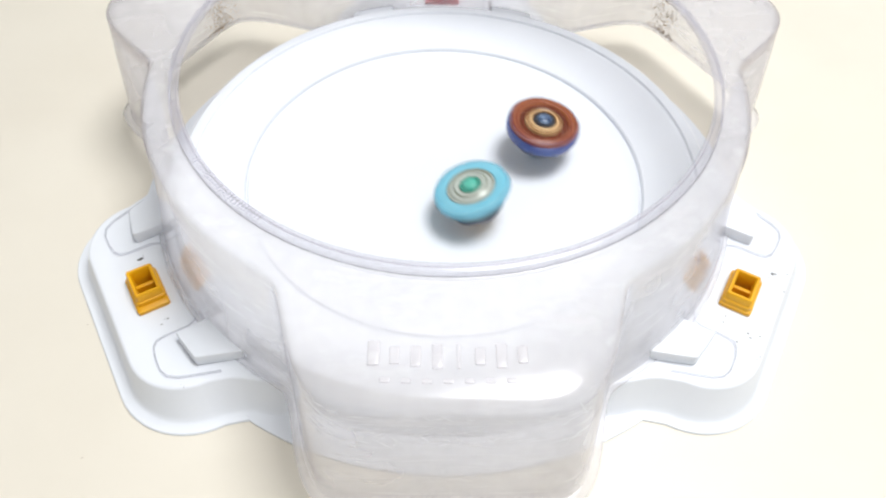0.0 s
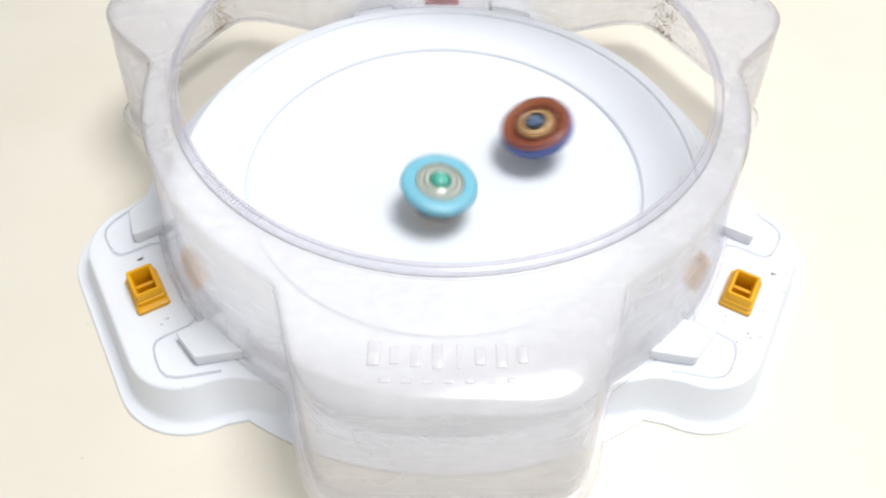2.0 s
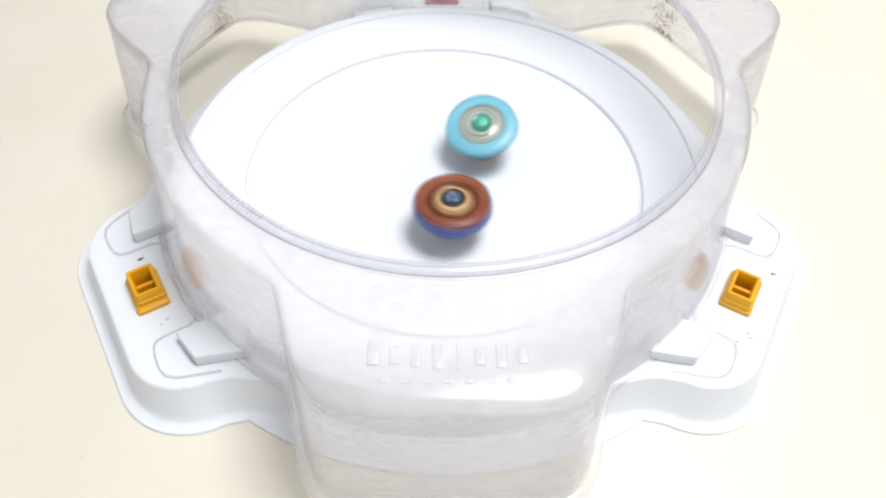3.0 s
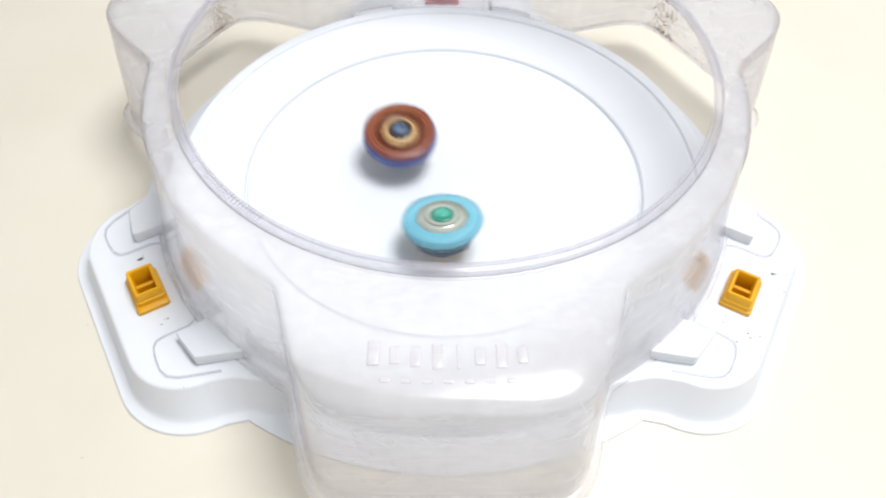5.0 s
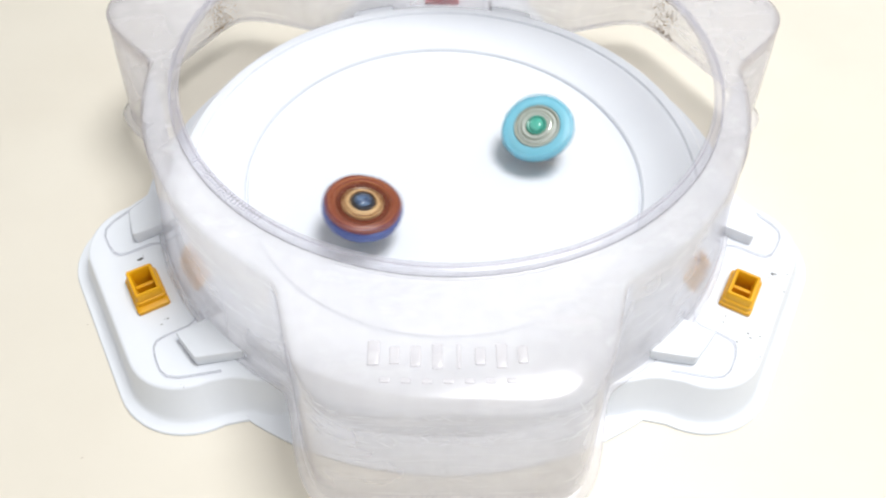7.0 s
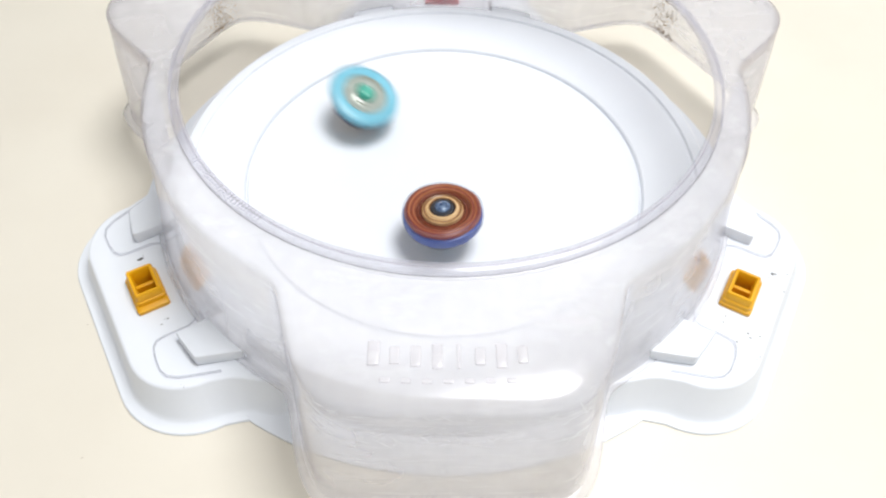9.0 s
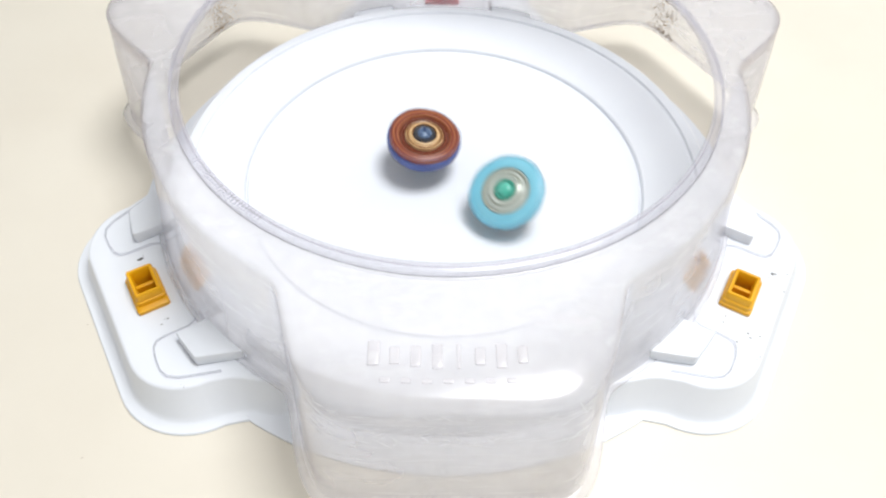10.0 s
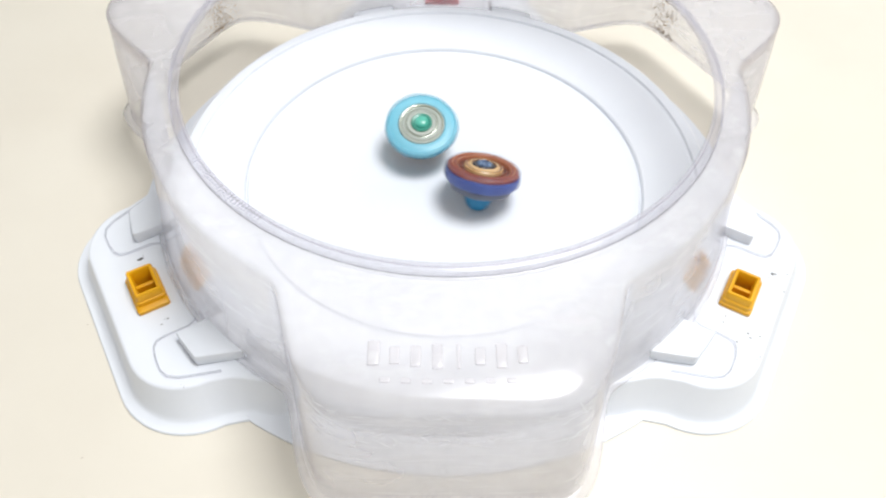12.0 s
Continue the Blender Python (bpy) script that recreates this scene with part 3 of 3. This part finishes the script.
def motions():
    def spun(rows, turn):
        """Tip, lean and spin: seconds, the tip's place, and the axis's level part."""
        out = []
        for k, (t, x, y, z, nx, ny) in enumerate(rows):
            axis = Vector((nx, ny, math.sqrt(max(0.0, 1 - nx * nx - ny * ny))))
            lean = Vector((0, 0, 1)).rotation_difference(axis).to_matrix().to_4x4()
            out.append((t, Matrix.Translation((x, y, z)) @ lean @ Matrix.Rotation(radians(turn * k), 4, "Z")))
        return out

    walk(BROWN, spun([
        (0.0, 0.0606, 0.0253, 0.0154, 0.090, -0.024), (0.1, 0.0505, 0.0379, 0.0152, -0.017, -0.097), (0.2, 0.0197, 0.0468, 0.0145, -0.044, -0.159),
        (0.3, -0.0149, 0.0455, 0.0143, 0.005, -0.159), (0.4, -0.0480, 0.0513, 0.0158, 0.084, -0.164), (0.5, -0.0717, 0.0405, 0.0168, 0.116, -0.121),
        (0.6, -0.0714, 0.0106, 0.0159, 0.111, -0.111), (0.7, -0.0403, -0.0163, 0.0141, 0.048, -0.106), (0.8, 0.0038, -0.0213, 0.0133, -0.053, -0.099),
        (0.9, 0.0473, 0.0012, 0.0143, -0.151, -0.127), (1.0, 0.0721, 0.0348, 0.0166, -0.153, -0.199), (1.1, 0.0673, 0.0611, 0.0176, -0.111, -0.205),
        (1.2, 0.0453, 0.0800, 0.0177, -0.099, -0.228), (1.3, 0.0076, 0.0799, 0.0166, -0.078, -0.232), (1.4, 0.0016, 0.0395, 0.0139, -0.101, -0.186),
        (1.5, 0.0313, 0.0007, 0.0136, -0.149, -0.101), (1.6, 0.0598, -0.0202, 0.0152, -0.217, -0.039), (1.7, 0.0854, -0.0188, 0.0172, -0.254, -0.035),
        (1.8, 0.1033, -0.0028, 0.0189, -0.319, -0.055), (1.9, 0.1003, 0.0192, 0.0188, -0.346, -0.060), (2.0, 0.0659, 0.0262, 0.0158, -0.278, -0.077),
        (2.1, 0.0527, 0.0170, 0.0147, -0.239, -0.067), (2.2, 0.0495, 0.0038, 0.0144, -0.236, -0.050), (2.3, 0.0459, -0.0118, 0.0143, -0.221, -0.028),
        (2.4, 0.0410, -0.0310, 0.0145, -0.193, 0.000), (2.5, 0.0367, -0.0463, 0.0150, -0.165, 0.024), (2.6, 0.0358, -0.0580, 0.0156, -0.131, 0.070),
        (2.7, 0.0366, -0.0628, 0.0160, -0.109, 0.078), (2.8, 0.0312, -0.0582, 0.0154, -0.065, 0.070), (2.9, 0.0216, -0.0535, 0.0149, -0.039, 0.063),
        (3.0, 0.0056, -0.0461, 0.0142, -0.003, 0.051), (3.1, -0.0138, -0.0403, 0.0140, 0.038, 0.016), (3.2, -0.0314, -0.0352, 0.0143, 0.064, 0.009),
        (3.4, -0.0639, -0.0139, 0.0154, 0.113, -0.062), (3.6, -0.0678, 0.0312, 0.0161, 0.103, -0.138), (3.8, -0.0253, 0.0629, 0.0156, 0.019, -0.181),
        (4.0, 0.0344, 0.0538, 0.0153, -0.097, -0.167), (4.2, 0.0648, 0.0287, 0.0158, -0.164, -0.132), (4.4, 0.0462, 0.0621, 0.0163, -0.113, -0.177),
        (4.6, 0.0036, 0.0927, 0.0178, -0.021, -0.216), (4.8, -0.0294, 0.0863, 0.0176, 0.025, -0.238), (4.9, -0.0408, 0.0601, 0.0159, 0.074, -0.205),
        (5.0, -0.0302, 0.0184, 0.0137, 0.040, -0.153), (5.1, -0.0053, 0.0107, 0.0131, -0.008, -0.143), (5.2, 0.0152, 0.0194, 0.0134, -0.070, -0.154),
        (5.3, 0.0345, 0.0339, 0.0143, -0.109, -0.157), (5.4, 0.0404, 0.0489, 0.0153, -0.116, -0.175), (5.5, 0.0401, 0.0533, 0.0155, -0.126, -0.181),
        (5.6, 0.0311, 0.0446, 0.0147, -0.168, -0.160), (5.7, 0.0230, 0.0226, 0.0136, -0.226, -0.114), (5.8, 0.0230, -0.0079, 0.0134, -0.251, -0.065),
        (5.9, 0.0399, -0.0355, 0.0146, -0.236, 0.001), (6.0, 0.0581, -0.0484, 0.0162, -0.198, 0.058), (6.1, 0.0732, -0.0531, 0.0175, -0.185, 0.081),
        (6.2, 0.0749, -0.0469, 0.0173, -0.146, 0.134), (6.3, 0.0625, -0.0406, 0.0161, -0.099, 0.170), (6.4, 0.0383, -0.0322, 0.0144, -0.081, 0.181),
        (6.5, 0.0052, -0.0307, 0.0136, -0.068, 0.176), (6.6, -0.0223, -0.0346, 0.0140, -0.046, 0.154), (6.7, -0.0423, -0.0421, 0.0150, 0.025, 0.120),
        (6.8, -0.0615, -0.0476, 0.0164, 0.085, 0.054), (6.9, -0.0573, -0.0510, 0.0163, 0.116, 0.034), (7.0, -0.0511, -0.0504, 0.0159, 0.141, 0.006),
        (7.1, -0.0304, -0.0381, 0.0144, 0.140, -0.030), (7.2, -0.0127, -0.0136, 0.0132, 0.132, -0.085), (7.4, 0.0075, 0.0262, 0.0135, 0.027, -0.134),
        (7.6, 0.0498, 0.0564, 0.0162, -0.086, -0.170), (7.8, 0.0108, 0.0787, 0.0165, -0.031, -0.199), (8.0, -0.0378, 0.0605, 0.0158, 0.037, -0.178),
        (8.2, -0.0489, 0.0052, 0.0144, 0.025, -0.109), (8.4, -0.0167, -0.0326, 0.0138, -0.056, -0.044), (8.6, 0.0069, -0.0344, 0.0137, -0.116, -0.027),
        (8.8, 0.0088, -0.0435, 0.0141, -0.121, 0.001), (8.9, 0.0026, -0.0505, 0.0145, -0.079, 0.028), (9.0, 0.0008, -0.0546, 0.0147, -0.043, 0.063),
        (9.1, -0.0019, -0.0529, 0.0146, -0.015, 0.061), (9.2, -0.0043, -0.0403, 0.0140, 0.024, 0.029), (9.3, -0.0053, -0.0286, 0.0135, 0.048, -0.002),
        (9.4, -0.0075, -0.0121, 0.0132, 0.051, -0.025), (9.5, -0.0110, 0.0020, 0.0131, 0.056, -0.045), (9.6, -0.0143, 0.0124, 0.0132, 0.049, -0.058),
        (9.7, -0.0165, 0.0221, 0.0135, 0.052, -0.085), (9.8, -0.0179, 0.0234, 0.0135, 0.065, -0.087), (9.9, -0.0172, 0.0200, 0.0134, 0.075, -0.097),
        (10.0, -0.0162, 0.0142, 0.0133, 0.095, -0.104), (10.1, -0.0091, 0.0052, 0.0131, 0.085, -0.093), (10.2, 0.0027, -0.0094, 0.0131, 0.024, -0.057),
        (10.3, 0.0139, -0.0199, 0.0134, -0.027, -0.028), (10.4, 0.0222, -0.0266, 0.0137, -0.051, -0.004), (10.5, 0.0261, -0.0286, 0.0139, -0.057, -0.001),
        (10.6, 0.0193, -0.0203, 0.0135, -0.011, -0.014), (10.7, 0.0095, -0.0089, 0.0131, 0.026, -0.031), (10.8, -0.0032, -0.0023, 0.0131, 0.044, -0.053),
        (10.9, -0.0162, 0.0054, 0.0132, 0.063, -0.077), (11.0, -0.0277, 0.0122, 0.0136, 0.079, -0.071), (11.1, -0.0360, 0.0249, 0.0141, 0.100, -0.160),
        (11.2, -0.0372, 0.0357, 0.0145, 0.121, -0.204), (11.3, -0.0277, 0.0519, 0.0149, 0.029, -0.274), (11.4, -0.0134, 0.0541, 0.0148, -0.099, -0.305),
        (11.5, 0.0024, 0.0538, 0.0146, -0.187, -0.332), (11.6, 0.0254, 0.0436, 0.0145, -0.324, -0.328), (11.7, 0.0388, 0.0304, 0.0144, -0.482, -0.233),
        (11.8, 0.0445, 0.0137, 0.0142, -0.626, -0.083), (11.9, 0.0368, -0.0205, 0.0140, -0.300, 0.359), (12.0, 0.0208, -0.0251, 0.0136, 0.118, 0.390)], 70))
    walk(BLUE, spun([
        (0.0, 0.0237, -0.0329, 0.0140, -0.267, 0.035), (0.1, 0.0123, -0.0204, 0.0134, -0.262, 0.011), (0.2, -0.0054, -0.0167, 0.0132, -0.191, 0.012),
        (0.3, -0.0265, -0.0255, 0.0138, -0.131, 0.052), (0.4, -0.0428, -0.0399, 0.0149, -0.138, 0.086), (0.5, -0.0511, -0.0643, 0.0168, -0.093, 0.103),
        (0.6, -0.0478, -0.0918, 0.0189, -0.018, 0.213), (0.7, -0.0271, -0.1092, 0.0200, -0.007, 0.247), (0.8, -0.0053, -0.1091, 0.0196, -0.012, 0.250),
        (0.9, 0.0143, -0.0851, 0.0171, -0.014, 0.211), (1.0, 0.0172, -0.0564, 0.0150, -0.004, 0.167), (1.1, 0.0072, -0.0286, 0.0135, 0.023, 0.126),
        (1.2, -0.0160, 0.0041, 0.0132, 0.078, 0.082), (1.3, -0.0432, 0.0227, 0.0144, 0.099, -0.043), (1.4, -0.0882, 0.0141, 0.0174, 0.094, 0.017),
        (1.5, -0.1210, -0.0075, 0.0211, 0.128, 0.095), (1.6, -0.1034, -0.0462, 0.0201, 0.124, 0.102), (1.7, -0.0723, -0.0703, 0.0186, 0.081, 0.086),
        (1.8, -0.0495, -0.0715, 0.0172, 0.082, 0.091), (1.9, -0.0252, -0.0601, 0.0154, 0.113, 0.045), (2.0, -0.0059, -0.0278, 0.0135, 0.125, -0.037),
        (2.1, -0.0262, -0.0001, 0.0134, 0.163, -0.102), (2.2, -0.0514, 0.0256, 0.0149, 0.187, -0.131), (2.3, -0.0594, 0.0414, 0.0159, 0.175, -0.163),
        (2.4, -0.0638, 0.0439, 0.0163, 0.139, -0.181), (2.5, -0.0637, 0.0461, 0.0164, 0.120, -0.216), (2.6, -0.0556, 0.0384, 0.0156, 0.099, -0.223),
        (2.7, -0.0381, 0.0326, 0.0144, 0.045, -0.234), (2.8, -0.0161, 0.0281, 0.0136, -0.016, -0.246), (2.9, 0.0075, 0.0266, 0.0135, -0.081, -0.244),
        (3.0, 0.0270, 0.0309, 0.0140, -0.139, -0.250), (3.1, 0.0423, 0.0367, 0.0148, -0.180, -0.256), (3.2, 0.0551, 0.0434, 0.0158, -0.209, -0.262),
        (3.4, 0.0779, 0.0173, 0.0165, -0.314, -0.151), (3.6, 0.0625, -0.0383, 0.0160, -0.249, 0.040), (3.8, 0.0144, -0.0696, 0.0158, -0.090, 0.137),
        (4.0, -0.0214, -0.0712, 0.0161, 0.012, 0.140), (4.2, 0.0067, -0.0555, 0.0148, -0.004, 0.117), (4.4, 0.0521, -0.0550, 0.0162, -0.155, 0.119),
        (4.6, 0.0636, -0.0794, 0.0187, -0.211, 0.182), (4.8, 0.0375, -0.0914, 0.0184, -0.138, 0.222), (4.9, 0.0206, -0.0826, 0.0170, -0.088, 0.207),
        (5.0, 0.0012, -0.0632, 0.0152, -0.061, 0.176), (5.1, -0.0149, -0.0839, 0.0170, -0.025, 0.208), (5.2, -0.0274, -0.0949, 0.0184, 0.019, 0.226),
        (5.3, -0.0327, -0.0941, 0.0185, 0.042, 0.190), (5.4, -0.0358, -0.0897, 0.0182, 0.061, 0.146), (5.5, -0.0367, -0.0721, 0.0166, 0.074, 0.092),
        (5.6, -0.0389, -0.0513, 0.0153, 0.123, 0.061), (5.7, -0.0389, -0.0303, 0.0144, 0.155, 0.002), (5.8, -0.0462, -0.0091, 0.0143, 0.206, -0.058),
        (5.9, -0.0654, 0.0085, 0.0154, 0.251, -0.108), (6.0, -0.0734, 0.0280, 0.0164, 0.280, -0.133), (6.1, -0.0717, 0.0329, 0.0165, 0.244, -0.167),
        (6.2, -0.0633, 0.0385, 0.0161, 0.168, -0.236), (6.3, -0.0502, 0.0443, 0.0155, 0.095, -0.350), (6.4, -0.0354, 0.0509, 0.0152, 0.051, -0.439),
        (6.5, -0.0161, 0.0502, 0.0146, -0.001, -0.440), (6.6, 0.0065, 0.0452, 0.0142, -0.053, -0.434), (6.7, 0.0249, 0.0444, 0.0145, -0.116, -0.434),
        (6.8, 0.0423, 0.0421, 0.0150, -0.177, -0.432), (6.9, 0.0556, 0.0361, 0.0155, -0.231, -0.384), (7.0, 0.0666, 0.0325, 0.0161, -0.274, -0.341),
        (7.1, 0.0721, 0.0204, 0.0161, -0.295, -0.289), (7.2, 0.0736, 0.0084, 0.0161, -0.307, -0.238), (7.4, 0.0751, -0.0300, 0.0166, -0.322, -0.059),
        (7.6, 0.0319, -0.0694, 0.0162, -0.163, 0.111), (7.8, -0.0104, -0.0776, 0.0164, -0.004, 0.150), (8.0, 0.0236, -0.0623, 0.0155, -0.028, 0.127),
        (8.2, 0.0556, -0.0126, 0.0148, -0.156, -0.021), (8.4, 0.0236, 0.0497, 0.0147, 0.004, -0.165), (8.6, -0.0492, 0.0815, 0.0180, 0.201, -0.202),
        (8.8, -0.0973, 0.0676, 0.0208, 0.327, -0.177), (8.9, -0.0945, 0.0705, 0.0207, 0.373, -0.187), (9.0, -0.0652, 0.0538, 0.0170, 0.386, -0.190),
        (9.1, -0.0308, 0.0335, 0.0142, 0.339, -0.212), (9.2, 0.0075, 0.0174, 0.0132, 0.247, -0.262), (9.3, 0.0406, 0.0139, 0.0141, 0.143, -0.363),
        (9.4, 0.0655, 0.0163, 0.0155, -0.028, -0.486), (9.5, 0.0774, 0.0219, 0.0166, -0.150, -0.586), (9.6, 0.0732, 0.0221, 0.0163, -0.197, -0.589),
        (9.7, 0.0596, 0.0136, 0.0151, -0.247, -0.508), (9.8, 0.0492, 0.0056, 0.0144, -0.280, -0.461), (9.9, 0.0384, -0.0035, 0.0139, -0.299, -0.417),
        (10.0, 0.0468, -0.0225, 0.0145, -0.340, -0.352), (10.1, 0.0626, -0.0416, 0.0162, -0.388, -0.262), (10.2, 0.0745, -0.0538, 0.0177, -0.403, -0.106),
        (10.3, 0.0812, -0.0603, 0.0187, -0.378, -0.006), (10.4, 0.0789, -0.0647, 0.0188, -0.341, 0.049), (10.5, 0.0726, -0.0673, 0.0184, -0.302, 0.083),
        (10.6, 0.0641, -0.0720, 0.0181, -0.258, 0.130), (10.7, 0.0489, -0.0755, 0.0175, -0.204, 0.208), (10.8, 0.0298, -0.0746, 0.0166, -0.100, 0.243),
        (10.9, 0.0096, -0.0683, 0.0157, 0.008, 0.243), (11.0, -0.0086, -0.0525, 0.0146, 0.098, 0.206), (11.1, -0.0230, -0.0443, 0.0144, 0.166, 0.145),
        (11.2, -0.0341, -0.0350, 0.0144, 0.165, 0.086), (11.3, -0.0418, -0.0275, 0.0144, 0.137, 0.012), (11.4, -0.0416, -0.0174, 0.0142, 0.112, -0.072),
        (11.5, -0.0396, -0.0030, 0.0139, 0.098, -0.122), (11.6, -0.0367, 0.0028, 0.0138, 0.083, -0.145), (11.7, -0.0313, 0.0077, 0.0136, 0.044, -0.169),
        (11.8, -0.0185, 0.0113, 0.0133, -0.003, -0.207), (11.9, -0.0201, 0.0259, 0.0136, 0.001, -0.259), (12.0, -0.0160, 0.0306, 0.0137, 0.013, -0.281)], 75))


motions()
